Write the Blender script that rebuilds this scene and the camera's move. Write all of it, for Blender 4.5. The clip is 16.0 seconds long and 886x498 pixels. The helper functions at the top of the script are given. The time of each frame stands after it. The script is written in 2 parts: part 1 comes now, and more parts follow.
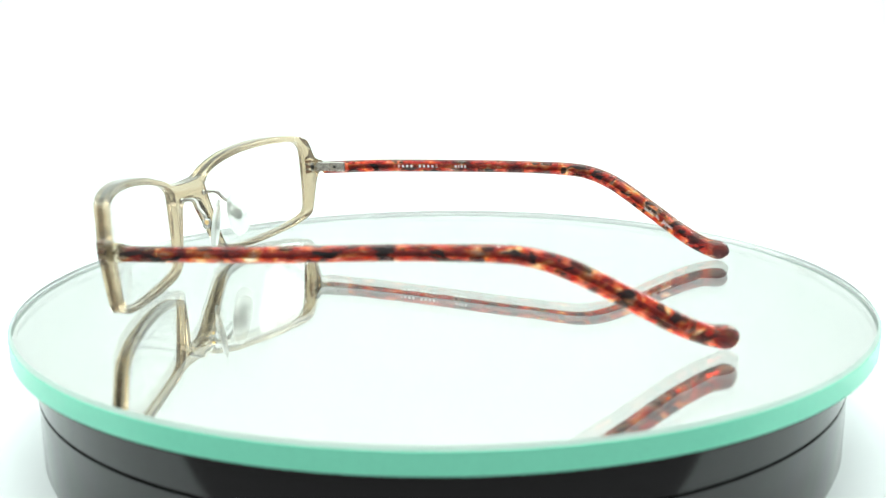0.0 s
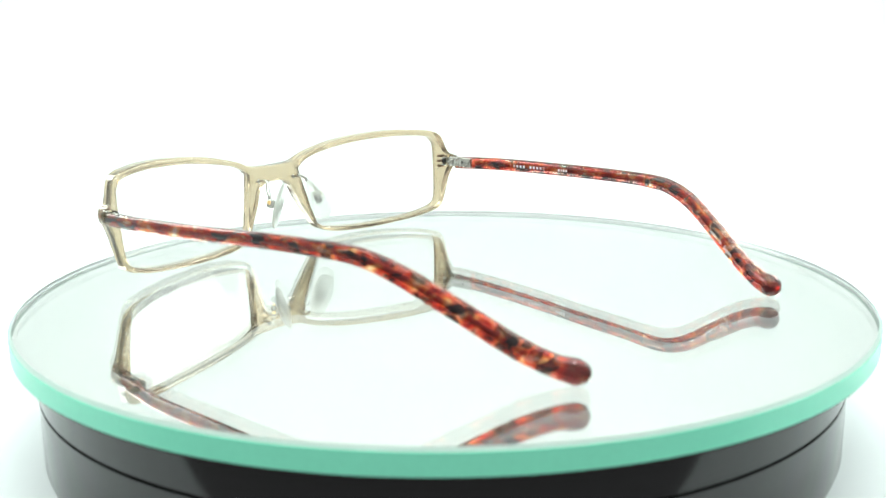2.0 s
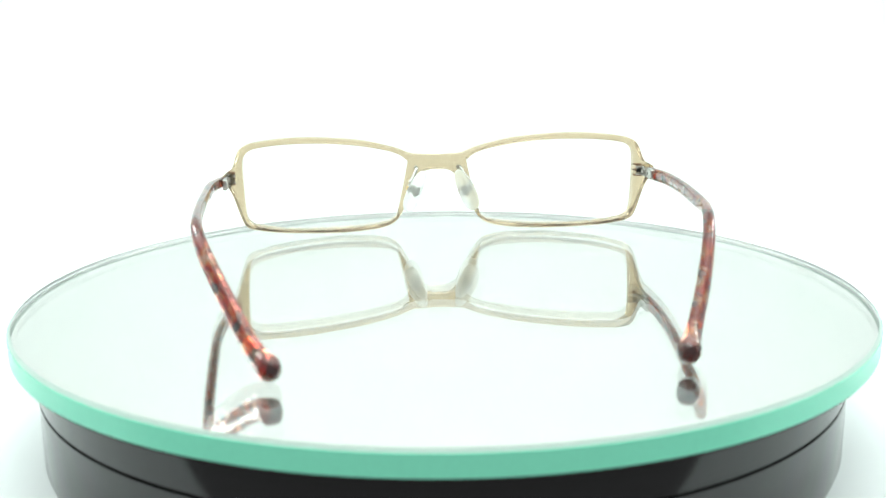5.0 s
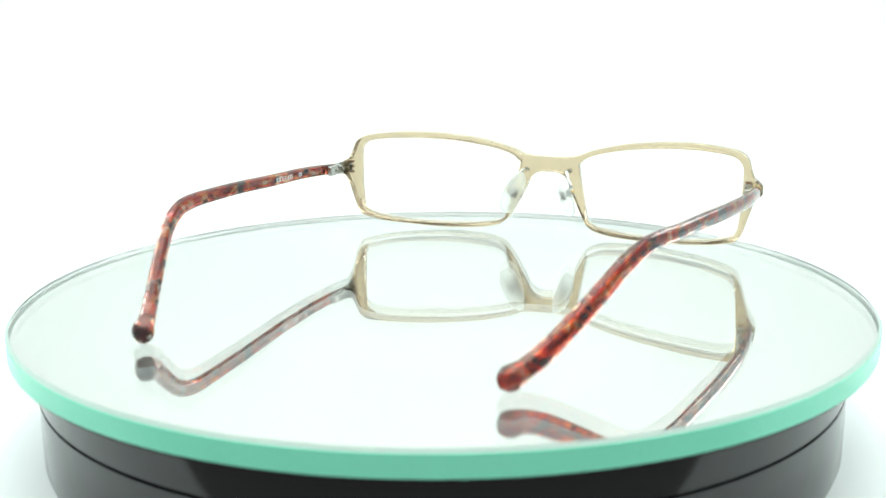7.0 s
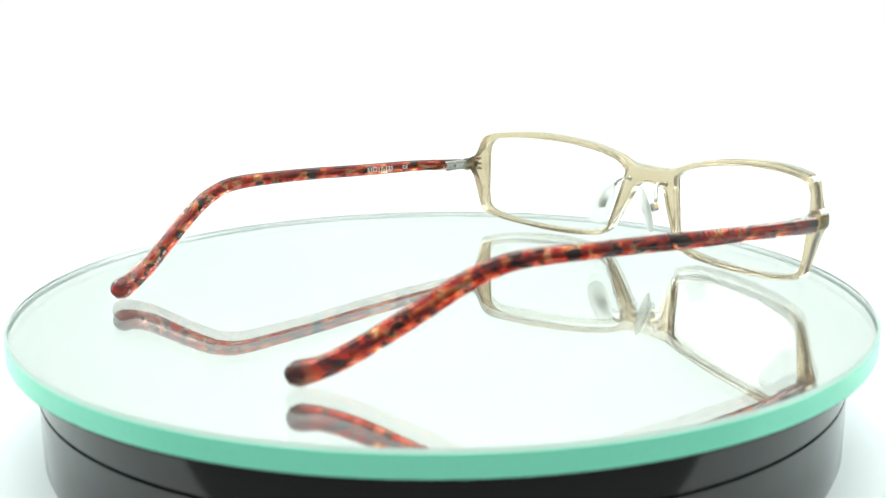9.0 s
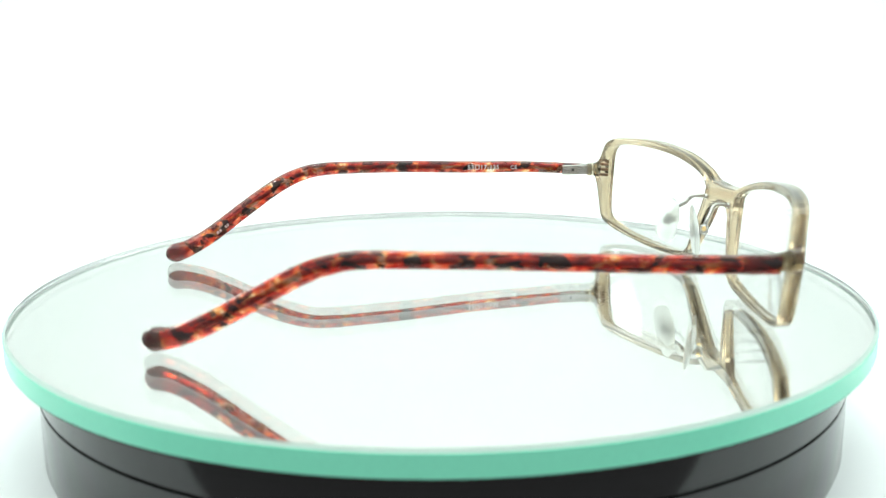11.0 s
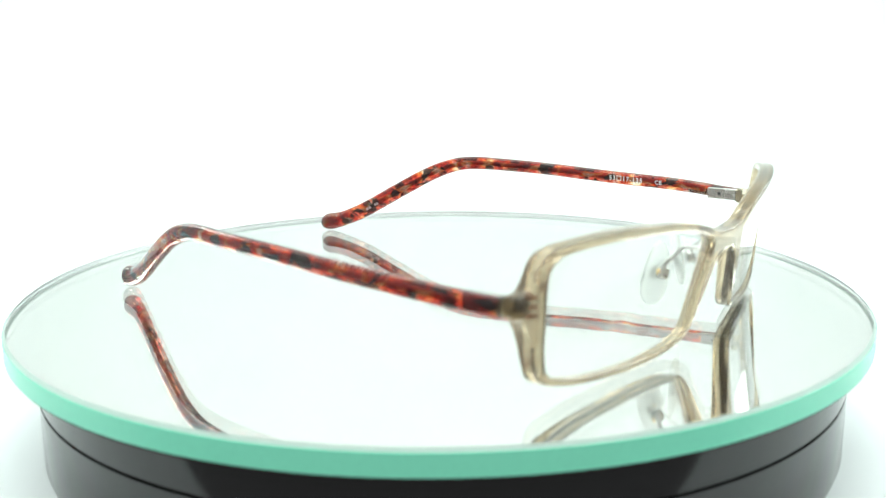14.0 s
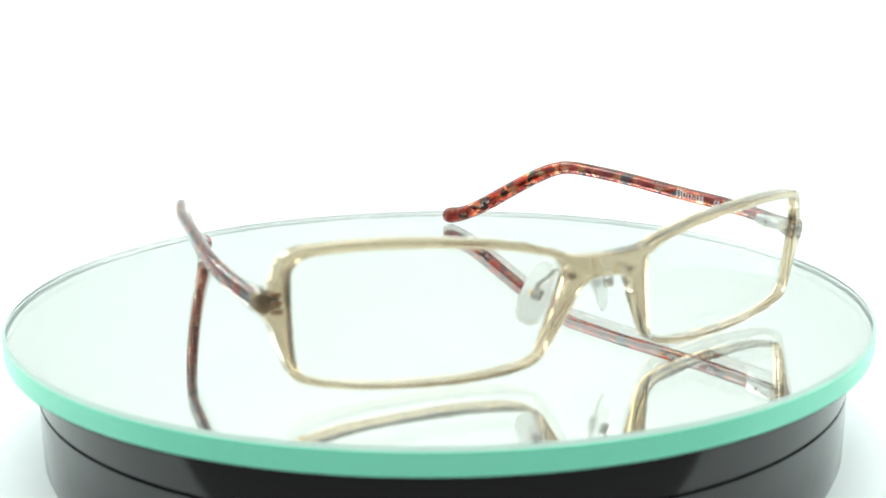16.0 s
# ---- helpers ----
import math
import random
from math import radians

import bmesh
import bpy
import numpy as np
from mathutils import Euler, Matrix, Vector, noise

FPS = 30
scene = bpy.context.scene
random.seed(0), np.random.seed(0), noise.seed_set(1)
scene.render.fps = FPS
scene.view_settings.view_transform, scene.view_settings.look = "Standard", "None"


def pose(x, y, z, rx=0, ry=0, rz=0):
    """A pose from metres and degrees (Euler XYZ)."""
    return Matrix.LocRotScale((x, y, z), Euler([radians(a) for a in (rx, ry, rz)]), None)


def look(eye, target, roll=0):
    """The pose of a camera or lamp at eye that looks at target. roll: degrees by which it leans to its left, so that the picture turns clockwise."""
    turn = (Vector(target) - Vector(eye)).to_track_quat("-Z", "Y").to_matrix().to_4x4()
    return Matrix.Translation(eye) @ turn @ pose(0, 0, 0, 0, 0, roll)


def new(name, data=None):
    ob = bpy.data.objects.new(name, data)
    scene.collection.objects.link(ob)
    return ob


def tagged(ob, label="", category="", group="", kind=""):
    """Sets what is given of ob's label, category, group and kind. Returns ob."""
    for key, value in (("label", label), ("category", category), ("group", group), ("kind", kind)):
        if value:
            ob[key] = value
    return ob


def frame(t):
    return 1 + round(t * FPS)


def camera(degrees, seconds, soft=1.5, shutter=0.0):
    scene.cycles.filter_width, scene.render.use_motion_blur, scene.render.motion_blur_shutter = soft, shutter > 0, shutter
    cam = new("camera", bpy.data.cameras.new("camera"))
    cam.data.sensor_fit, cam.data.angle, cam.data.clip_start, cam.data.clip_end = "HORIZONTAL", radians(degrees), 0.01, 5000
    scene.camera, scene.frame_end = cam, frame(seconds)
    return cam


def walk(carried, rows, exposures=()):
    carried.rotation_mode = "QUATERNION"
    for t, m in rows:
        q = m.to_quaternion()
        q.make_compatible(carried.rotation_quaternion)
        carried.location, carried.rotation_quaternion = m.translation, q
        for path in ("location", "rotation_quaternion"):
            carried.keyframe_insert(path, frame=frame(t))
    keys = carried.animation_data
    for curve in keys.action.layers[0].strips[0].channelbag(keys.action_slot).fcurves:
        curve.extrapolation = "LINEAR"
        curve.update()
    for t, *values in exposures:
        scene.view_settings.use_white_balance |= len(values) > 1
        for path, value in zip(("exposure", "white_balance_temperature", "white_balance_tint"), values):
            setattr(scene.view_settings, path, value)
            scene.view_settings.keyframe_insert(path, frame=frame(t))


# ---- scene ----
# Metres. The turntable's axis is the z axis and the top of its glass plate is z = 0.
cam = camera(44.025, 16.0, soft=1.2)
EYE = Vector((0.0, -0.281, 0.07306))
YAW, DIP = radians(-0.0514), radians(12.691)
AIM = EYE + Vector((math.sin(YAW) * math.cos(DIP), math.cos(YAW) * math.cos(DIP), -math.sin(DIP)))
cam.data.dof.use_dof, cam.data.dof.focus_distance, cam.data.dof.aperture_fstop = True, 0.335, 22.0
walk(cam, [(0, look(EYE, AIM, -0.500)), (16, look(EYE, AIM, -0.500))])

# ---- light ----
FLOOR = -0.0358
world = bpy.data.worlds.new("dim_room")
scene.world = world
world.use_nodes = True
world.node_tree.nodes["Background"].inputs["Color"].default_value = (0.93, 0.96, 0.94, 1)
# added gradient for an unseen room: brightens from above, stays dark below
way = world.node_tree.nodes.new("ShaderNodeTexCoord")
height = world.node_tree.nodes.new("ShaderNodeSeparateXYZ")
room = world.node_tree.nodes.new("ShaderNodeMapRange")
room.inputs["From Min"].default_value, room.inputs["From Max"].default_value = -0.35, 0.35
room.inputs["To Min"].default_value, room.inputs["To Max"].default_value = 0.30, 1.10
world.node_tree.links.new(way.outputs["Generated"], height.inputs[0])
world.node_tree.links.new(height.outputs["Z"], room.inputs["Value"])
world.node_tree.links.new(room.outputs["Result"], world.node_tree.nodes["Background"].inputs["Strength"])
scene.view_settings.exposure = 0.0


def area_lamp(name, m, w, h, watts, colour, spread=180):
    data = bpy.data.lights.new(name, "AREA")
    data.shape, data.size, data.size_y, data.energy, data.color = "RECTANGLE", w, h, watts, colour
    ob = new(name, data)
    ob.matrix_world = m
    data.spread = radians(spread)
    return ob


area_lamp("led_panel_light", pose(0, 0.02, 0.438), 0.62, 0.58, 2.5, (0.893, 1.0, 0.965))
# unseen fill lamps, added to brighten the floor beside the drum
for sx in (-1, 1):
    area_lamp("side_fill", look((sx * 0.352, 0.17, 0.20), (sx * 0.14, 0.0, -0.035)), 0.24, 0.20, 0.42, (0.91, 1.0, 0.975), 110)
for lx in (-0.05, 0.0, 0.05):
    area_lamp("led_light", pose(lx, -0.06, 0.436), 0.012, 0.012, 0.10, (0.96, 1.0, 0.98))

# ---- materials ----


def material(name):
    mat = bpy.data.materials.new(name)
    mat.use_nodes = True
    return mat, mat.node_tree.nodes, mat.node_tree.links, mat.node_tree.nodes["Principled BSDF"]


def plain(name, colour, rough=0.5, metal=0.0, trans=0.0, ior=1.49, coat=0.0, grain=0.0, scale=400.0, bump=0.0):
    """A plain surface with a faint mottling of colour and roughness and a fine relief."""
    mat, nodes, links, b = material(name)
    b.inputs["Base Color"].default_value = (*colour, 1)
    b.inputs["Roughness"].default_value = rough
    b.inputs["Metallic"].default_value = metal
    b.inputs["Transmission Weight"].default_value = trans
    b.inputs["IOR"].default_value = ior
    b.inputs["Coat Weight"].default_value = coat
    co = nodes.new("ShaderNodeTexCoord")
    if grain or bump:
        n = nodes.new("ShaderNodeTexNoise")
        n.inputs["Scale"].default_value = scale
        n.inputs["Detail"].default_value = 6
        links.new(co.outputs["Object"], n.inputs["Vector"])
    if grain:
        mix = nodes.new("ShaderNodeMix")
        mix.data_type = "RGBA"
        mix.inputs["A"].default_value = (*[c * (1 - grain) for c in colour], 1)
        mix.inputs["B"].default_value = (*[min(1, c * (1 + grain)) for c in colour], 1)
        links.new(n.outputs["Fac"], mix.inputs["Factor"])
        links.new(mix.outputs["Result"], b.inputs["Base Color"])
        big = nodes.new("ShaderNodeTexNoise")
        big.inputs["Scale"].default_value = scale * 0.12
        links.new(co.outputs["Object"], big.inputs["Vector"])
        rr = nodes.new("ShaderNodeMapRange")
        rr.inputs["To Min"].default_value = rough * 0.8
        rr.inputs["To Max"].default_value = rough * 1.2
        links.new(big.outputs["Fac"], rr.inputs["Value"])
        links.new(rr.outputs["Result"], b.inputs["Roughness"])
    if bump:
        bp = nodes.new("ShaderNodeBump")
        bp.inputs["Strength"].default_value = bump
        bp.inputs["Distance"].default_value = 0.0004
        links.new(n.outputs["Fac"], bp.inputs["Height"])
        links.new(bp.outputs["Normal"], b.inputs["Normal"])
    return mat


def tortoiseshell(name, shift):
    """Clear red acetate, polished, with orange and cream windows and black flakes drawn out along the temple."""
    mat, nodes, links, b = material(name)
    co = nodes.new("ShaderNodeTexCoord")

    def cloud(scale, stretch, detail, at):
        mp = nodes.new("ShaderNodeMapping")
        mp.inputs["Location"].default_value = [p + q for p, q in zip(shift, at)]
        mp.inputs["Scale"].default_value = (1.0, stretch, 1.0)
        links.new(co.outputs["Object"], mp.inputs["Vector"])
        n = nodes.new("ShaderNodeTexNoise")
        n.inputs["Scale"].default_value, n.inputs["Detail"].default_value = scale, detail
        n.inputs["Roughness"].default_value, n.inputs["Distortion"].default_value = 0.5, 0.35
        links.new(mp.outputs["Vector"], n.inputs["Vector"])
        return n.outputs["Fac"]

    def ramp_of(fac, stops):
        ramp = nodes.new("ShaderNodeValToRGB")
        while len(ramp.color_ramp.elements) < len(stops):
            ramp.color_ramp.elements.new(0.5)
        for e, (p, c) in zip(ramp.color_ramp.elements, stops):
            e.position, e.color = p, (*c, 1)
        links.new(fac, ramp.inputs["Fac"])
        return ramp.outputs["Color"]

    body = ramp_of(cloud(390, 0.50, 2.5, (0, 0, 0)),
                   ((0.34, (0.10, 0.003, 0.003)), (0.43, (0.35, 0.007, 0.004)), (0.52, (0.60, 0.022, 0.008)), (0.565, (0.90, 0.19, 0.025)),
                    (0.60, (0.97, 0.48, 0.14)), (0.65, (0.99, 0.86, 0.66))))
    flakes = ramp_of(cloud(350, 0.45, 2.0, (0.4, 0.2, 0.7)), ((0.558, (1, 1, 1)), (0.60, (0.02, 0.014, 0.015))))
    mix = nodes.new("ShaderNodeMix")
    mix.data_type, mix.blend_type = "RGBA", "MULTIPLY"
    mix.inputs["Factor"].default_value = 1.0
    links.new(body, mix.inputs["A"])
    links.new(flakes, mix.inputs["B"])
    # the tip's darker red, put into the colour for light lost along the bar
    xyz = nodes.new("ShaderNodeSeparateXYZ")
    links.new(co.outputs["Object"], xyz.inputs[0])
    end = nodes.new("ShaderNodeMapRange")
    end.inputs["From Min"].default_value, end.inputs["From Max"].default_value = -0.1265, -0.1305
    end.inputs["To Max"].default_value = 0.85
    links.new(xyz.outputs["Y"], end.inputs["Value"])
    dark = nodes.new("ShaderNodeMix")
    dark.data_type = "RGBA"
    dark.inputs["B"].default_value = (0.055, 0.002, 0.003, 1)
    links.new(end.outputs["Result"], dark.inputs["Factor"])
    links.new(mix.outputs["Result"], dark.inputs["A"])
    # the coloured sheet stands upright in the bar: its upper and lower faces are clearer
    facing = nodes.new("ShaderNodeSeparateXYZ")
    links.new(co.outputs["Normal"], facing.inputs[0])
    size = nodes.new("ShaderNodeMath")
    size.operation = "ABSOLUTE"
    links.new(facing.outputs["Z"], size.inputs[0])
    clear = nodes.new("ShaderNodeMapRange")
    clear.inputs["From Min"].default_value, clear.inputs["From Max"].default_value = 0.55, 0.9
    clear.inputs["To Max"].default_value = 0.26
    links.new(size.outputs[0], clear.inputs["Value"])
    skin = nodes.new("ShaderNodeMix")
    skin.data_type = "RGBA"
    skin.inputs["B"].default_value = (0.74, 0.50, 0.46, 1)
    links.new(clear.outputs["Result"], skin.inputs["Factor"])
    links.new(dark.outputs["Result"], skin.inputs["A"])
    links.new(skin.outputs["Result"], b.inputs["Base Color"])
    tr = nodes.new("ShaderNodeMapRange")
    tr.inputs["To Min"].default_value, tr.inputs["To Max"].default_value = 0.35, 0.94
    links.new(flakes, tr.inputs["Value"])
    links.new(tr.outputs["Result"], b.inputs["Transmission Weight"])
    b.inputs["Roughness"].default_value = 0.05
    b.inputs["IOR"].default_value = 1.49
    return mat


ACETATE = plain("smoky_beige_acetate", (0.635, 0.51, 0.345), 0.06, trans=0.91, ior=1.48, grain=0.05, scale=260)
LUG = plain("smoky_beige_acetate_lug", (0.87, 0.77, 0.59), 0.22, trans=1.0, ior=1.25)
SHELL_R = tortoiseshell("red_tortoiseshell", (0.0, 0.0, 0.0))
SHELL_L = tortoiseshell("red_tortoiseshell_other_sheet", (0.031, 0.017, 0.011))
LENS = plain("clear_lens_plastic", (1.0, 1.0, 0.99), 0.0, trans=1.0, ior=1.3)
SILVER = plain("brushed_nickel", (0.44, 0.435, 0.405), 0.22, metal=1.0, grain=0.08, scale=3000)
WIRE = plain("dull_bronze_wire", (0.30, 0.17, 0.12), 0.35, metal=0.8, grain=0.15, scale=2500)
BRASS = plain("brass_screw", (0.75, 0.58, 0.30), 0.2, metal=1.0)
PAD = plain("clear_silicone", (1.0, 1.0, 0.985), 0.3, trans=0.97, ior=1.11)
pad_nodes, pad_links = PAD.node_tree.nodes, PAD.node_tree.links
milk, pad_mix = pad_nodes.new("ShaderNodeBsdfTranslucent"), pad_nodes.new("ShaderNodeMixShader")
milk.inputs["Color"].default_value = (0.88, 0.91, 0.87, 1)
pad_mix.inputs[0].default_value = 0.3
pad_links.new(pad_nodes["Principled BSDF"].outputs["BSDF"], pad_mix.inputs[1])
pad_links.new(milk.outputs["BSDF"], pad_mix.inputs[2])
pad_links.new(pad_mix.outputs["Shader"], pad_nodes["Material Output"].inputs["Surface"])
PRINT = plain("white_print", (0.78, 0.77, 0.76), 0.5)
FAINT = plain("worn_print", (0.55, 0.40, 0.38), 0.5)
INSERT = plain("pale_metal_insert", (0.58, 0.59, 0.57), 0.45, metal=0.2)
ETCH = plain("grey_lens_print", (0.93, 0.945, 0.94), 0.1, trans=0.99, ior=1.01)
GLASS = plain("plate_glass", (0.995, 1.0, 0.985), 0.0, trans=1.0, ior=1.5)
EDGE = plain("green_glass_edge", (0.225, 0.75, 0.54), 0.24, grain=0.05, scale=900)
EDGE.node_tree.nodes["Principled BSDF"].inputs["Specular IOR Level"].default_value = 0.3
ARRIS = plain("dulled_glass_arris", (0.50, 0.66, 0.585), 0.45, trans=0.25, ior=1.5, grain=0.03, scale=900)
RIM = plain("polished_glass_rim", (0.95, 0.98, 0.97), 0.38, metal=1.0)
MIRROR = plain("silvered_backing", (0.99, 0.96, 0.94), 0.0, metal=1.0)
BLACK = plain("black_gloss_plastic", (0.008, 0.008, 0.009), 0.10, grain=0.2, scale=250)
BLACK.node_tree.nodes["Principled BSDF"].inputs["Specular IOR Level"].default_value = 0.5
GROOVE = plain("dark_groove", (0.004, 0.004, 0.004), 0.6)
PAPER = plain("white_backdrop_paper", (0.795, 0.835, 0.828), 0.7, grain=0.012, scale=60, bump=0.02)
FABRIC = plain("white_tent_fabric", (0.82, 0.83, 0.83), 0.8, grain=0.02, scale=300, bump=0.05)

# ---- helpers of this scene ----
MM = 0.001


def finish(bm, smooth=40):
    """Metres from millimetres, normals outward, smooth but for sharp edges."""
    bmesh.ops.scale(bm, vec=(MM, MM, MM), verts=bm.verts)
    bmesh.ops.recalc_face_normals(bm, faces=bm.faces)
    return bm


def part(name, bm, mat, parent=None, label="", smooth=40):
    finish(bm)
    me = bpy.data.meshes.new(name)
    bm.to_mesh(me)
    bm.free()
    for m in (mat if isinstance(mat, (list, tuple)) else [mat]):
        me.materials.append(m)
    me.polygons.foreach_set("use_smooth", [True] * len(me.polygons))
    me.set_sharp_from_angle(angle=radians(smooth))
    ob = new(name, me)
    if parent:
        ob.parent = parent
    return tagged(ob, label)


def lathe(profile, n=96, closed=True):
    """A body turned about z from (radius, z) points."""
    bm = bmesh.new()
    rings = []
    for r, z in profile:
        rings.append([bm.verts.new((r * math.cos(2 * math.pi * k / n), r * math.sin(2 * math.pi * k / n), z)) for k in range(n)])
    pairs = list(zip(rings, rings[1:])) + ([(rings[-1], rings[0])] if closed else [])
    for a, b in pairs:
        for k in range(n):
            bm.faces.new((a[k], a[(k + 1) % n], b[(k + 1) % n], b[k]))
    if not closed:
        bm.faces.new(rings[0][::-1])
        bm.faces.new(rings[-1])
    return bm


def block(w, d, h, m=None, bevel=0.3, seg=2):
    bm = bmesh.new()
    bmesh.ops.create_cube(bm, size=1.0)
    bmesh.ops.scale(bm, vec=(w, d, h), verts=bm.verts)
    bmesh.ops.bevel(bm, geom=bm.edges[:], offset=bevel, segments=seg, affect="EDGES", profile=0.5)
    if m is not None:
        bmesh.ops.transform(bm, matrix=m, verts=bm.verts)
    return bm


def rod(r, length, m=None, n=16, bevel=0.15):
    """A short cylinder along z, with softened ends."""
    h = length / 2
    bm = lathe([(max(r - bevel, 0.01), -h), (r, -h + bevel), (r, h - bevel), (max(r - bevel, 0.01), h)], n, closed=False)
    if m is not None:
        bmesh.ops.transform(bm, matrix=m, verts=bm.verts)
    return bm


def smooth_path(knots, steps):
    """Points on a Catmull-Rom curve through the knots (tuples of any length)."""
    k = [np.array(q, float) for q in knots]
    k = [2 * k[0] - k[1]] + k + [2 * k[-1] - k[-2]]
    out = []
    for a, b, c, d in zip(k, k[1:], k[2:], k[3:]):
        for i in range(steps):
            s = i / steps
            out.append(0.5 * (2 * b + (c - a) * s + (2 * a - 5 * b + 4 * c - d) * s * s + (3 * b - a - 3 * c + d) * s ** 3))
    out.append(k[-2])
    return out


def sweep(points, section, up=(0, 0, 1), cap=True):
    """A bar along points (x, y, z, width, height); section gives ring points for a width and a height."""
    bm = bmesh.new()
    rings = []
    n = len(points)
    for i, p in enumerate(points):
        a, b = points[max(i - 1, 0)], points[min(i + 1, n - 1)]
        t = Vector((b - a)[:3]).normalized()
        side = t.cross(Vector(up)).normalized()
        top = side.cross(t)
        c = Vector(p[:3])
        rings.append([bm.verts.new(c + side * u + top * v) for u, v in section(p[3], p[4])])
    k = len(rings[0])
    for a, b in zip(rings, rings[1:]):
        for j in range(k):
            bm.faces.new((a[j], a[(j + 1) % k], b[(j + 1) % k], b[j]))
    if cap:
        bm.faces.new(rings[0][::-1])
        bm.faces.new(rings[-1])
    return bm


def superellipse(n, power):
    def ring(w, h):
        out = []
        for k in range(n):
            a = 2 * math.pi * k / n
            c, s = math.cos(a), math.sin(a)
            out.append((w / 2 * math.copysign(abs(c) ** (2 / power), c), h / 2 * math.copysign(abs(s) ** (2 / power), s)))
        return out
    return ring


def round_ring(w, h):
    return [(w / 2 * math.cos(2 * math.pi * k / 12), h / 2 * math.sin(2 * math.pi * k / 12)) for k in range(12)]


def text_mesh(text, size, depth=0.03, spacing=1.15):
    """Letters of the built-in font as a bmesh, in millimetres, centred on x and on the letters' height."""
    cu = bpy.data.curves.new("letters", "FONT")
    cu.body, cu.size, cu.extrude, cu.align_x, cu.align_y = text, size, depth, "CENTER", "CENTER"
    cu.resolution_u, cu.offset, cu.space_character = 3, 0.012 * size, spacing
    ob = new("letters", cu)
    bpy.context.view_layer.update()
    me = bpy.data.meshes.new_from_object(ob.evaluated_get(bpy.context.evaluated_depsgraph_get()))
    bm = bmesh.new()
    bm.from_mesh(me)
    bpy.data.objects.remove(ob)
    bpy.data.meshes.remove(me)
    bpy.data.curves.remove(cu)
    return bm


def bars_mesh(widths, gap, height, depth=0.03):
    """A row of plain bars, centred."""
    bm = bmesh.new()
    total = sum(abs(w) for w in widths) + gap * (len(widths) - 1)
    x = -total / 2
    for w in widths:
        if w > 0:
            m = Matrix.Translation((x + w / 2, 0, 0)) @ Matrix.Diagonal((w, height, 2 * depth, 1))
            bmesh.ops.create_cube(bm, size=1.0, matrix=m)
        x += abs(w) + gap
    return bm


def frame_matrix(origin, along, up):
    """The pose with x along a line, y up and z out of the face."""
    x = Vector(along).normalized()
    z = x.cross(Vector(up)).normalized()
    y = z.cross(x)
    return Matrix.Translation(origin) @ Matrix((x, y, z)).transposed().to_4x4()


# ---- the light tent ----
def build_tent():
    """A white paper sweep, two side walls and a roof with a lamp panel; open towards the viewer."""
    bm = bmesh.new()
    prof = [(-112, FLOOR / MM), (180, FLOOR / MM)]
    for k in range(1, 17):
        a = math.pi / 2 * k / 16
        prof.append((180 + 220 * math.sin(a), FLOOR / MM + 220 * (1 - math.cos(a))))
    prof.append((400, 452))
    top = [[bm.verts.new((x, y, z)) for y, z in prof] for x in (-360, 360)]
    low = []
    for x in (-360, 360):
        row = []
        for i, (y, z) in enumerate(prof):
            a, b = prof[max(i - 1, 0)], prof[min(i + 1, len(prof) - 1)]
            t = Vector((b[0] - a[0], b[1] - a[1])).normalized()
            row.append(bm.verts.new((x, y + 2 * t.y, z - 2 * t.x)))
        low.append(row)
    n = len(prof)
    for i in range(n - 1):
        bm.faces.new((top[0][i], top[1][i], top[1][i + 1], top[0][i + 1]))
        bm.faces.new((low[0][i], low[0][i + 1], low[1][i + 1], low[1][i]))
        bm.faces.new((top[0][i], top[0][i + 1], low[0][i + 1], low[0][i]))
        bm.faces.new((top[1][i], low[1][i], low[1][i + 1], top[1][i + 1]))
    for i in (0, n - 1):
        bm.faces.new((top[0][i], low[0][i], low[1][i], top[1][i]))
    ob = part("backdrop", bm, PAPER, None, "seamless white paper sweep under and behind the turntable")
    tagged(ob, category="backdrop", kind="structure")
    for side, name in ((-1, "wall_west"), (1, "wall_east")):
        ob = part(name, block(4, 550, 490, pose(side * 363, 128, 205), 0.5), FABRIC, None, "white fabric side wall of a light tent")
        tagged(ob, category="wall", kind="structure")
    ob = part("ceiling", block(730, 690, 4, pose(0, 58, 455), 0.5), FABRIC, None, "white fabric roof of a light tent")
    tagged(ob, category="ceiling", kind="structure")


build_tent()


# ---- the turntable ----
PLATE_R = 107.6
CENTRE_X, CENTRE_Y = -0.0006, -0.0014
DEEP = 5.5


def build_base():
    base = tagged(new("turntable_base"), "glossy black plastic drum of a display turntable", "turntable")
    base.location = (CENTRE_X, CENTRE_Y, 0)
    z1, z0 = -DEEP - 0.5, FLOOR / MM
    r = 101.5
    upper = [(20, z1), (r - 0.8, z1), (r, z1 - 0.8), (r, -16.15), (20, -16.15)]
    part("upper_drum", lathe(upper, 160), BLACK, base)
    part("groove", lathe([(20, -16.15), (r - 1.4, -16.15), (r - 1.4, -16.95), (20, -16.95)], 160), GROOVE, base)
    lower = [(20, -16.95), (r, -16.95), (r, z0 + 3.0), (r - 0.6, z0 + 1.0), (r - 2.5, z0), (20, z0)]
    part("lower_drum", lathe(lower, 160), BLACK, base)
    return base


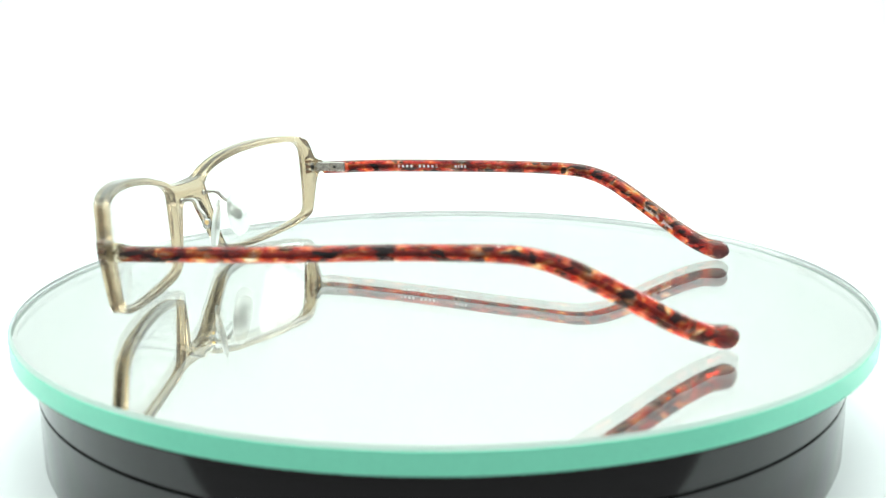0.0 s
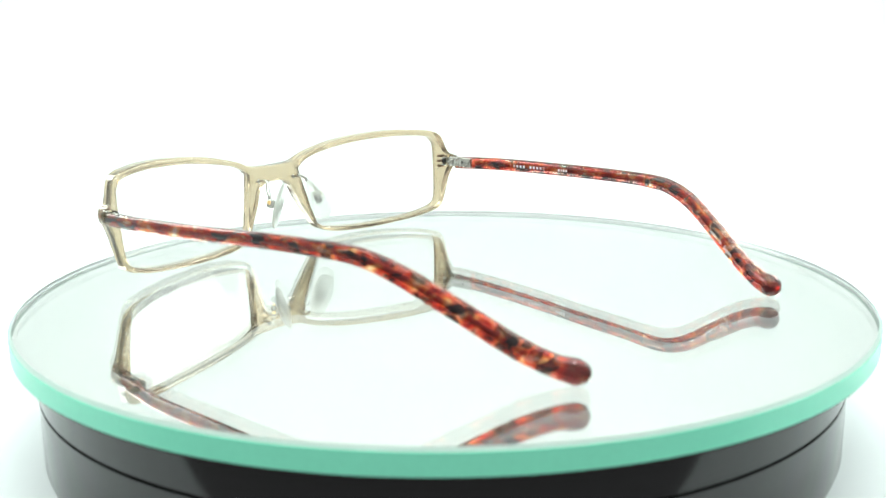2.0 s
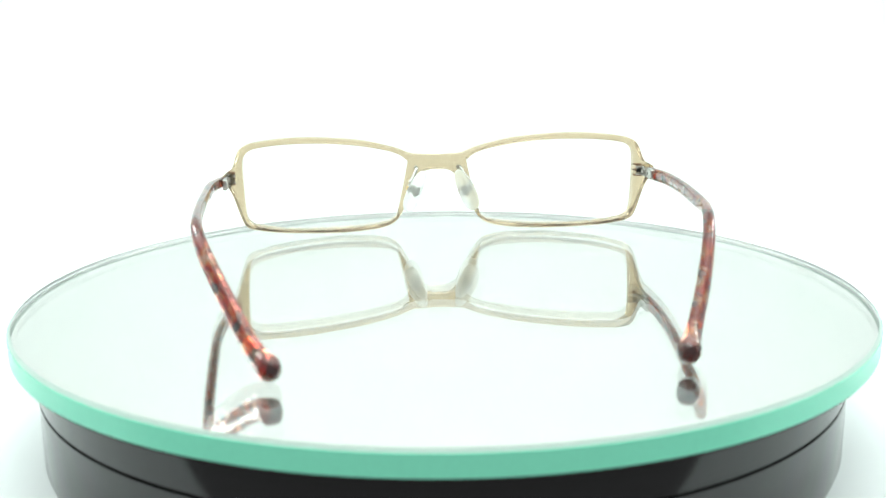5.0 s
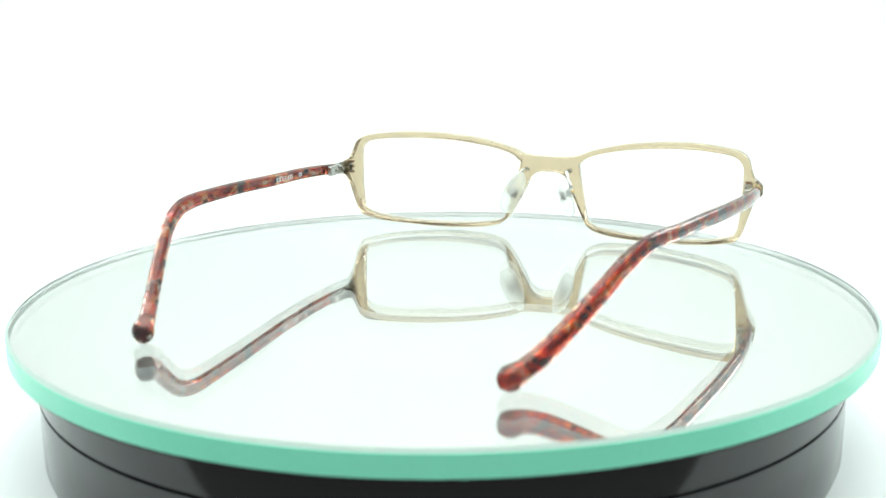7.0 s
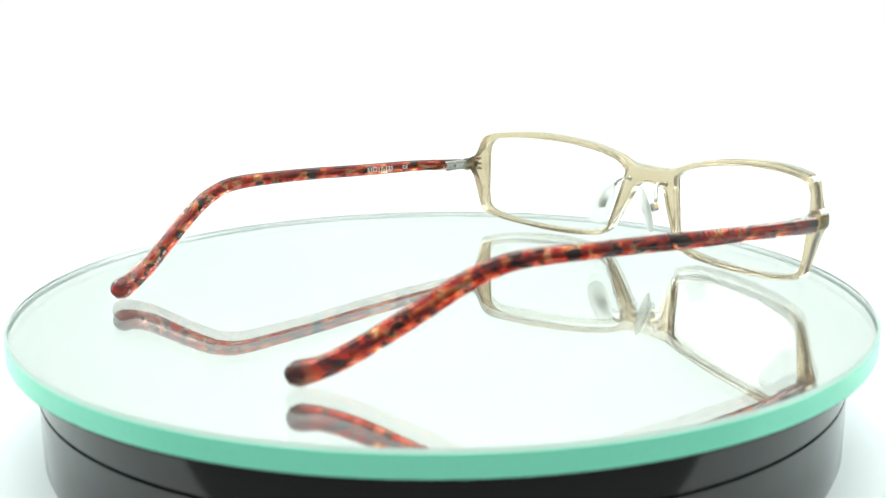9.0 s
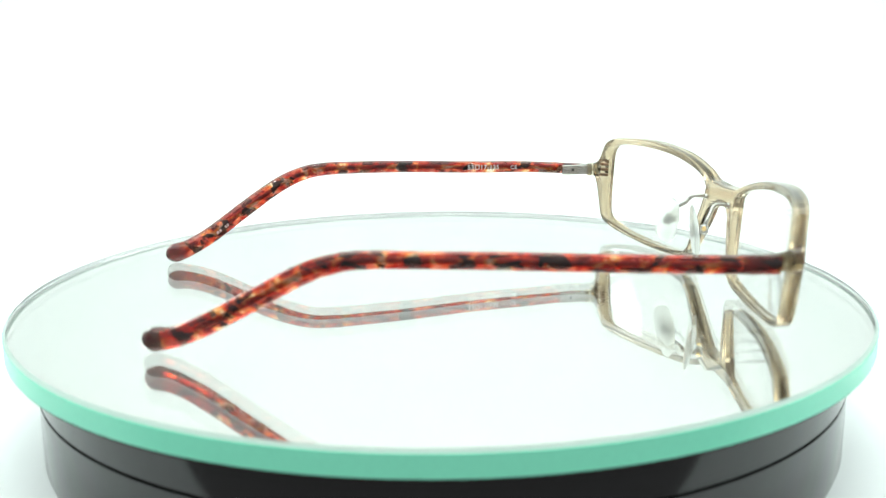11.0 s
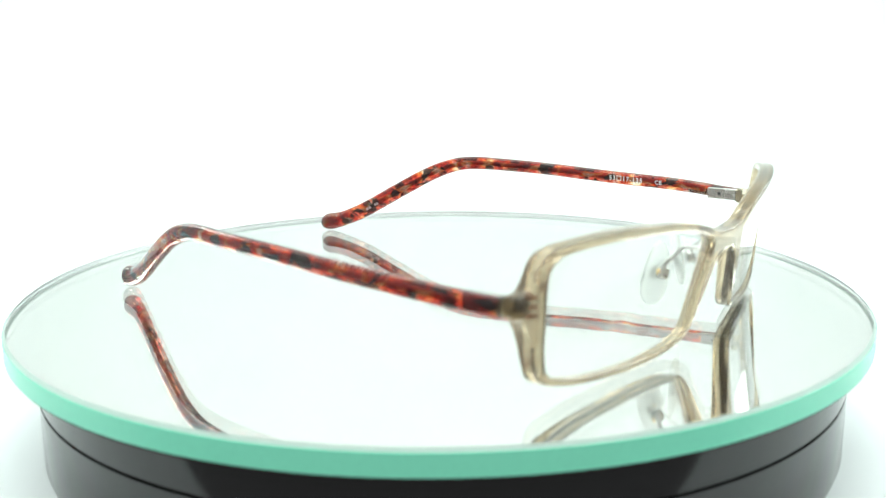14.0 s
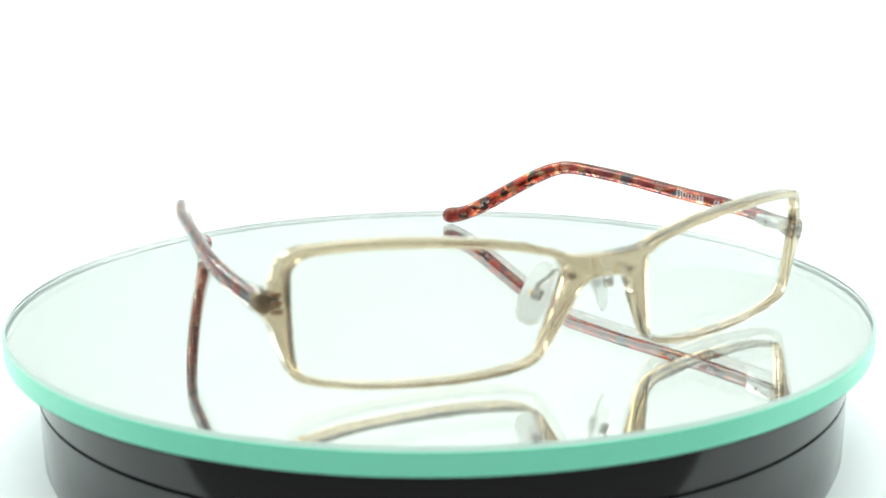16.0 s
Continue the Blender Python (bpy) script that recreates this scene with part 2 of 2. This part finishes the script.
def build_plate():
    plate = tagged(new("mirror_plate"), "round mirrored glass plate with green ground edge on the turntable", "mirror")
    c = 0.7
    bm = bmesh.new()
    n = 192
    rim = PLATE_R - 0.15
    prof = [(rim - c, 0.0), (rim, -c), (rim, -DEEP + 0.2), (rim - 0.2, -DEEP)]
    rings = [[bm.verts.new((r * math.cos(2 * math.pi * k / n), r * math.sin(2 * math.pi * k / n), z)) for k in range(n)] for r, z in prof]
    for i, (a, b) in enumerate(zip(rings, rings[1:])):
        for k in range(n):
            f = bm.faces.new((a[k], b[k], b[(k + 1) % n], a[(k + 1) % n]))
            f.material_index = 2 if i == 0 else 1
    bm.faces.new(rings[0])
    bm.faces.new(rings[-1][::-1])
    part("glass", bm, [GLASS, RIM, ARRIS], plate, "clear glass with a dulled upper edge", smooth=25)
    band = [(rim + 0.01, -c), (PLATE_R, -c - 0.1), (PLATE_R, 0.2 - DEEP), (rim + 0.01, 0.1 - DEEP)]
    part("edge_band", lathe(band, n), EDGE, plate, "green polished glass edge", smooth=25)
    part("silvering", lathe([(0.5, -DEEP - 0.05), (PLATE_R - 0.7, -DEEP - 0.05), (PLATE_R - 0.7, -DEEP - 0.1), (0.5, -DEEP - 0.1)], 128), MIRROR, plate, "silver mirror coating")
    part("backing", lathe([(0.5, -DEEP - 0.12), (PLATE_R - 0.5, -DEEP - 0.12), (PLATE_R - 0.5, -DEEP - 0.45), (0.5, -DEEP - 0.45)], 128), GROOVE, plate, "dark painted backing")
    return plate


# ---- the eyeglasses: x to the wearer's right, y forward, z up, millimetres ----
OUTER = [(0, 25.4), (6.4, 25.7), (9.2, 26.2), (13.9, 28.0), (23.2, 30.3), (31.2, 31.4), (41.2, 32.2), (50, 32.25), (58.3, 31.6), (61.4, 30.8), (63.1, 29.5), (63.9, 27.8),
         (64.6, 25.6), (65.5, 23.8), (67.0, 22.9), (67.7, 21.6), (67.5, 19.6), (66.5, 18.3), (65.2, 15.7), (64.0, 11.9), (63.0, 8.8), (61.9, 6.3), (60.4, 5.0),
         (58.0, 4.2), (51.7, 2.9), (40.7, 1.9), (31.5, 1.55), (22.2, 1.95), (17.2, 2.8), (14.7, 3.8), (13.0, 5.4), (11.7, 7.4), (10.5, 9.6), (7.9, 14.6), (6.4, 18.0), (4.6, 19.9),
         (2.4, 20.6), (0, 20.7)]
INNER = [(61.9, 19.2), (62.0, 25.2), (61.4, 27.6), (58.9, 29.4), (52, 30.15), (43, 30.2), (32.5, 29.6), (23.2, 28.35), (15.9, 26.8), (12.2, 25.4), (10.5, 24.0), (9.9, 22.0),
         (13.4, 7.2), (14.8, 5.2), (17.6, 4.1), (27.5, 3.1), (38.5, 3.1), (48.9, 3.8), (57, 5.4), (60.1, 7.0), (61.3, 10.2)]
THICK = 3.9
SHIFT = 0.35


def bow(x, z):
    """How far forward the middle of the front lies at x, z."""
    return 15.3 - x * x / 371 + 0.177 * (z - 16) - 2.2 * (x / 62) ** 4 * min(max((z - 5) / 25, 0), 1) - 0.017 * x


def closed_path(knots, steps):
    k = knots[-2:] + knots + knots[:3]
    pts = smooth_path(k, steps)
    return pts[2 * steps:2 * steps + len(knots) * steps]


def build_front(glasses):
    right = smooth_path(OUTER, 9)
    outline = right + [np.array((-p[0], p[1])) for p in right[-2:0:-1]]
    eye = closed_path(INNER, 10)
    cu = bpy.data.curves.new("front", "CURVE")
    cu.dimensions, cu.fill_mode = "2D", "BOTH"
    bev = 0.62
    cu.extrude, cu.bevel_depth, cu.bevel_resolution, cu.offset = THICK / 2 - bev, bev, 5, -bev
    for ring in (outline, eye, [np.array((-p[0], p[1])) for p in eye[::-1]]):
        sp = cu.splines.new("POLY")
        sp.points.add(len(ring) - 1)
        for q, p in zip(sp.points, ring):
            q.co = (p[0], p[1], 0, 1)
        sp.use_cyclic_u = True
    ob = new("front", cu)
    bpy.context.view_layer.update()
    me = bpy.data.meshes.new_from_object(ob.evaluated_get(bpy.context.evaluated_depsgraph_get()))
    bm = bmesh.new()
    bm.from_mesh(me)
    bpy.data.objects.remove(ob)
    bpy.data.meshes.remove(me)
    bpy.data.curves.remove(cu)
    bmesh.ops.remove_doubles(bm, verts=bm.verts, dist=0.002)
    for k in range(-44, 45):
        bmesh.ops.bisect_plane(bm, geom=bm.verts[:] + bm.edges[:] + bm.faces[:], plane_co=(1.5 * k + 0.31, 0, 0), plane_no=(1, 0, 0))
    for v in bm.verts:
        x, z, y = v.co
        v.co = (x + SHIFT, bow(x, z) - y, z)
    front = part("frame_front", bm, ACETATE, glasses, "smoky beige transparent acetate front", smooth=50)
    even = front.modifiers.new("even_normals", "WEIGHTED_NORMAL")
    even.keep_sharp, even.weight = True, 80
    return front


def build_lens(side, glasses):
    eye = closed_path(INNER, 4)
    cx, cz = 36.0, 16.0
    bm = bmesh.new()
    layers = []
    for dy in (0.75, -0.75):
        rows = []
        for s in (0.25, 0.5, 0.75, 1.012):
            row = []
            for p in eye:
                x, z = cx + (p[0] - cx) * s, cz + (p[1] - cz) * s
                row.append(bm.verts.new((side * x + SHIFT, bow(side * x, z) + 0.2 + dy, z)))
            rows.append(row)
        mid = bm.verts.new((side * cx + SHIFT, bow(side * cx, cz) + 0.2 + dy, cz))
        layers.append((mid, rows))
        n = len(eye)
        for k in range(n):
            bm.faces.new((mid, rows[0][k], rows[0][(k + 1) % n]))
            for a, b in zip(rows, rows[1:]):
                bm.faces.new((a[k], b[k], b[(k + 1) % n], a[(k + 1) % n]))
    n = len(eye)
    a, b = layers[0][1][-1], layers[1][1][-1]
    for k in range(n):
        bm.faces.new((a[k], a[(k + 1) % n], b[(k + 1) % n], b[k]))
    lens = part("lens", bm, LENS, glasses, "clear thin demo lens", smooth=40)
    lens.visible_shadow = False
    return lens


# temple centre lines: distance behind the hinge, sideways, height, width, depth of section
TEMPLE_R = [(-2.4, 66.7, 20.3, 2.6, 4.2), (-20, 66.6, 21.3, 2.8, 4.2), (-40, 64.5, 22.1, 2.8, 4.1), (-60, 61.3, 22.85, 2.8, 4.0), (-75, 58.8, 23.2, 2.8, 3.9), (-85, 56.3, 23.25, 2.9, 4.1),
            (-92, 54.2, 22.6, 3.0, 4.3), (-100, 51.5, 19.8, 3.1, 4.7), (-110, 47.3, 13.8, 3.2, 4.9), (-120, 42.4, 7.7, 3.3, 5.0), (-126.5, 39.2, 4.6, 3.8, 5.0), (-130.6, 37.4, 3.75, 4.9, 5.6)]
TEMPLE_L = [(-1.5, -67.6, 20.8, 2.6, 3.5), (-20, -69.2, 21.9, 2.8, 3.7), (-40, -68.7, 22.6, 2.8, 3.8), (-60, -67.7, 23.6, 2.8, 3.8), (-75, -66.8, 24.0, 2.8, 3.9), (-85, -66.0, 24.0, 2.9, 4.1),
            (-92, -65.0, 23.1, 3.0, 4.3), (-100, -62.7, 20.0, 3.1, 4.7), (-110, -58.3, 14.1, 3.2, 4.9), (-120, -53.5, 7.8, 3.3, 5.0), (-126.5, -50.2, 4.7, 3.8, 5.0), (-130.3, -48.3, 3.75, 4.9, 5.6)]


def build_temple(rows, mat, glasses, label):
    """A polished patterned bar with a rounded paddle tip and a wire core showing through."""
    pts = [np.array((p[1], p[0], p[2], p[3], p[4] * 0.97)) for p in smooth_path(rows, 8)]
    tip = pts[-1]
    t = Vector((pts[-1] - pts[-3])[:3]).normalized()
    bar = list(pts)
    for k in range(1, 9):
        a = math.pi / 2 * k / 8
        c = max(math.cos(a), 0.05)
        q = Vector(tip[:3]) + t * (3.3 * math.sin(a))
        bar.append(np.array((*q, tip[3] * c, tip[4] * c)))
    temple = part("temple", sweep(bar, superellipse(28, 2.3)), mat, glasses, label, smooth=60)
    wire = [np.array((*p[:3], 0.8, 1.25)) for p in pts[4:-14]]
    part("core_wire", sweep(wire, round_ring), WIRE, temple, "thin brown metal core inside the temple", smooth=60)
    return temple


def on_temple(rows, y, inward):
    """The pose of writing on a temple's inner face at y; inward is the side it faces."""
    pts = smooth_path(rows, 8)
    i = min(range(1, len(pts) - 1), key=lambda j: abs(pts[j][0] - y))
    p, a, b = pts[i], pts[i - 1], pts[i + 1]
    d = Vector((b[1] - a[1], b[0] - a[0], b[2] - a[2])).normalized()
    if inward < 0:
        d = -d
    m = frame_matrix((p[1], p[0], p[2]), d, (0, 0, 1))
    return m @ Matrix.Translation((0, 0, p[3] / 2 + 0.01))


def mark(name, bm, m, parent, mat, label):
    bmesh.ops.transform(bm, matrix=m, verts=bm.verts)
    return part(name, bm, mat, parent, label)


def build_hinge(side, temple, glasses):
    """The metal let into the temple's inner face (plate with a fork) and the tongue set in the front."""
    x = 65.2 if side > 0 else 66.1
    dy = -0.8 if side > 0 else 0.1
    plate_ = part("hinge_plate", block(1.4, 8.2, 3.1, pose(side * x, dy - 5.3, 20.9), 0.3, 3), SILVER, temple, "nickel hinge plate let into the temple")
    for dz in (-1.0, 1.0):
        part("fork", block(1.5, 4.8, 0.75, pose(side * (x - 0.3), dy - 1.9, 20.8 + dz), 0.2), SILVER, plate_)
    part("hinge_screw", rod(0.75, 3.2, pose(side * (x - 0.3), dy - 0.6, 20.8), 14), SILVER, temple, "small screw")
    leaf = part("hinge_leaf", block(1.5, 5.2, 0.95, pose(side * (x - 0.4), dy + 0.6, 20.8), 0.25), SILVER, glasses, "nickel hinge tongue set in the front")
    rear = bow(side * 63.5, 20.8) - THICK / 2
    for dz in (-1.05, 1.05):
        part("bracket_bar", block(3.0, 1.0, 0.75, pose(side * (x - 0.9), rear - 0.1, 20.8 + dz), 0.25), SILVER, leaf)
    # a dark block stands in for the shade between the bars
    part("gap_shade", block(2.4, 0.6, 1.2, pose(side * (x - 0.8), rear + 0.1, 20.8), 0.1), GROOVE, leaf, "dark block for the shade in the gap between the bracket's bars")
    for dz in (-1.7, 0.0, 1.7):
        part("prong", block(2.0, 1.6, 0.8, pose(side * (x - 0.9), rear + 1.9, 20.8 + dz), 0.3), WIRE, leaf, "dark bronze prong sunk in the acetate")
    # shade of a square recess, made as a dark block on the plate
    part("recess_shade", block(0.3, 0.8, 0.8, pose(side * (x - 0.66), dy - 6.0, 20.9), 0.08), GROOVE, plate_, "dark square block for the shade in a recess")


def build_endpiece(side, glasses):
    bm = block(3.2, 4.6, 4.0, pose(SHIFT + side * 66.3, 0.55 - 0.45 * side, 20.8), 1.0, 3)
    return part("endpiece", bm, LUG, glasses, "clear beige lug at the hinge")


def build_nose(side, glasses):
    """A silicone pad on a bent wire arm."""
    back = 0.3 * (1 - side)
    top = Vector((SHIFT + side * 5.4, 4.5 - back, 21.9))
    low = Vector((SHIFT + side * 10.9, 3.9 - back, 8.9))
    axis = (low - top).normalized()
    out = Vector((-side * 0.60, -0.80, 0.0)).normalized()
    wide = axis.cross(out).normalized()
    out = wide.cross(axis).normalized() * (1 if wide.cross(axis).dot(out) > 0 else -1)
    mid = (top + low) / 2
    bm = bmesh.new()
    bmesh.ops.create_uvsphere(bm, u_segments=24, v_segments=14, radius=1.0)
    length = (low - top).length / 2
    for v in bm.verts:
        u, w, h = v.co.x, v.co.y, v.co.z
        f = lambda q, p: math.copysign(abs(q) ** p, q)
        narrow = 1.0 - 0.22 * h
        v.co = mid - axis * (length * f(h, 0.85)) + wide * (3.1 * f(u, 0.8) * narrow) + out * (0.95 * w + 0.5 * (1 - u * u) - 0.3)
    pad = part("nose_pad", bm, PAD, glasses, "translucent white silicone nose pad", smooth=80)
    core = mid + out * 0.45
    m = frame_matrix(core, wide, -axis)
    part("pad_core", block(2.4, 3.2, 2.4, m @ Matrix.Diagonal((1, 1, 0.3, 1)), 0.95, 4), INSERT, pad, "nickel insert showing through the pad")
    box = mid - out * 2.5
    m2 = frame_matrix(box, wide, -axis)
    arm_pts = [(SHIFT + side * 7.0, 14.2, 21.5), (SHIFT + side * 7.0, 11.2, 21.8), (SHIFT + side * 7.3, 9.6, 21.5), (SHIFT + side * 8.2, 8.3, 19.8), tuple(box + Vector((0, 0.5, 2.2))), tuple(box)]
    pts = [np.array((*p, 1.05, 1.05)) for p in smooth_path(arm_pts, 6)]
    arm = part("pad_arm", sweep(pts, round_ring, up=(1, 0.1, 0)), SILVER, glasses, "bent nickel wire arm")
    part("pad_box", block(2.5, 2.6, 2.0, m2, 0.6, 4), SILVER, arm)
    sm = frame_matrix(box - out * 0.2 - wide * (side * 1.0), axis, out)
    part("screw", rod(0.65, 1.2, sm, 12), BRASS, arm, "tiny brass screw")
    ball = bmesh.new()
    rear = bow(7.0, 21.4) - THICK / 2 - 0.25
    bmesh.ops.create_uvsphere(ball, u_segments=14, v_segments=10, radius=0.85, matrix=pose(SHIFT + side * 7.0, rear, 21.4))
    part("solder_ball", ball, SILVER, arm)


def build_glasses():
    g = tagged(new("eyeglasses"), "rectangular eyeglasses, beige transparent front, red tortoiseshell temples, open", "eyeglasses")
    build_front(g)
    lenses = {s: build_lens(s, g) for s in (1, -1)}
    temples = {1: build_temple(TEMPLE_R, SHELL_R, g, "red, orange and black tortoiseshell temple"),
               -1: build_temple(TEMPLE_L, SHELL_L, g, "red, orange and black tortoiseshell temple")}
    for s in (1, -1):
        build_endpiece(s, g)
        build_hinge(s, temples[s], g)
        build_nose(s, g)
    # writing on the inner faces
    mark("maker_mark", bars_mesh([0.75] * 5 + [-0.75] + [0.75] * 5, 0.72, 0.8), on_temple(TEMPLE_R, -34.8, 1), temples[1], PRINT, "white printed bars")
    mark("model_mark", bars_mesh([0.75, 0.4, 0.65, 0.65], 0.5, 0.8), on_temple(TEMPLE_R, -49.2, 1), temples[1], PRINT, "white printed bars")
    mark("origin_print", text_mesh("made  in  Japan", 1.6), on_temple(TEMPLE_R, -114.2, 1), temples[1], PRINT, "white print: made in Japan")
    mark("size_print", text_mesh("53\u25a117-135", 1.95), on_temple(TEMPLE_L, -34.5, -1), temples[-1], PRINT, "white print of the frame size")
    mark("conformity_print", text_mesh("CE", 1.7), on_temple(TEMPLE_L, -26.0, -1), temples[-1], PRINT, "white print: CE")
    mark("tip_mark", bars_mesh([0.7, 0.7, -0.8, 0.5, 0.5], 0.3, 0.8), on_temple(TEMPLE_L, -118.0, -1), temples[-1], FAINT, "faint white printed bars")
    # grey bars printed low on the left lens
    for w, x in [(1.2, -26.9 - 1.9 * i) for i in range(5)] + [(w, -39.6 - 1.8 * i) for i, w in enumerate((1.2, 1.2, 0.4, 1.2, 1.2))]:
        bm = block(w, 0.05, 0.9, pose(x, bow(x - SHIFT, 7) + 0.98, 7.0, -10, 0, math.degrees(math.atan(-2 * x / 385))), 0.015, 1)
        part("lens_print", bm, ETCH, lenses[-1], "grey printed bar")
    return g


base = build_base()
plate = build_plate()
eyeglasses = build_glasses()


# ---- what moves ----
def turned(t):
    """Degrees that the table has turned, clockwise from above."""
    return 14.257 * t


def motions():
    start = pose(-0.05684, 0.01844, -0.00085, 0, 0, 77.392)
    off = pose(0.00057, 0.0004, 0.0)
    times = [0.5 * k for k in range(33)]
    walk(eyeglasses, [(t, pose(0, 0, 0, 0, 0, -turned(t)) @ start) for t in times])
    walk(plate, [(t, pose(CENTRE_X, CENTRE_Y, 0, 0, 0, -turned(t)) @ off) for t in times])


motions()
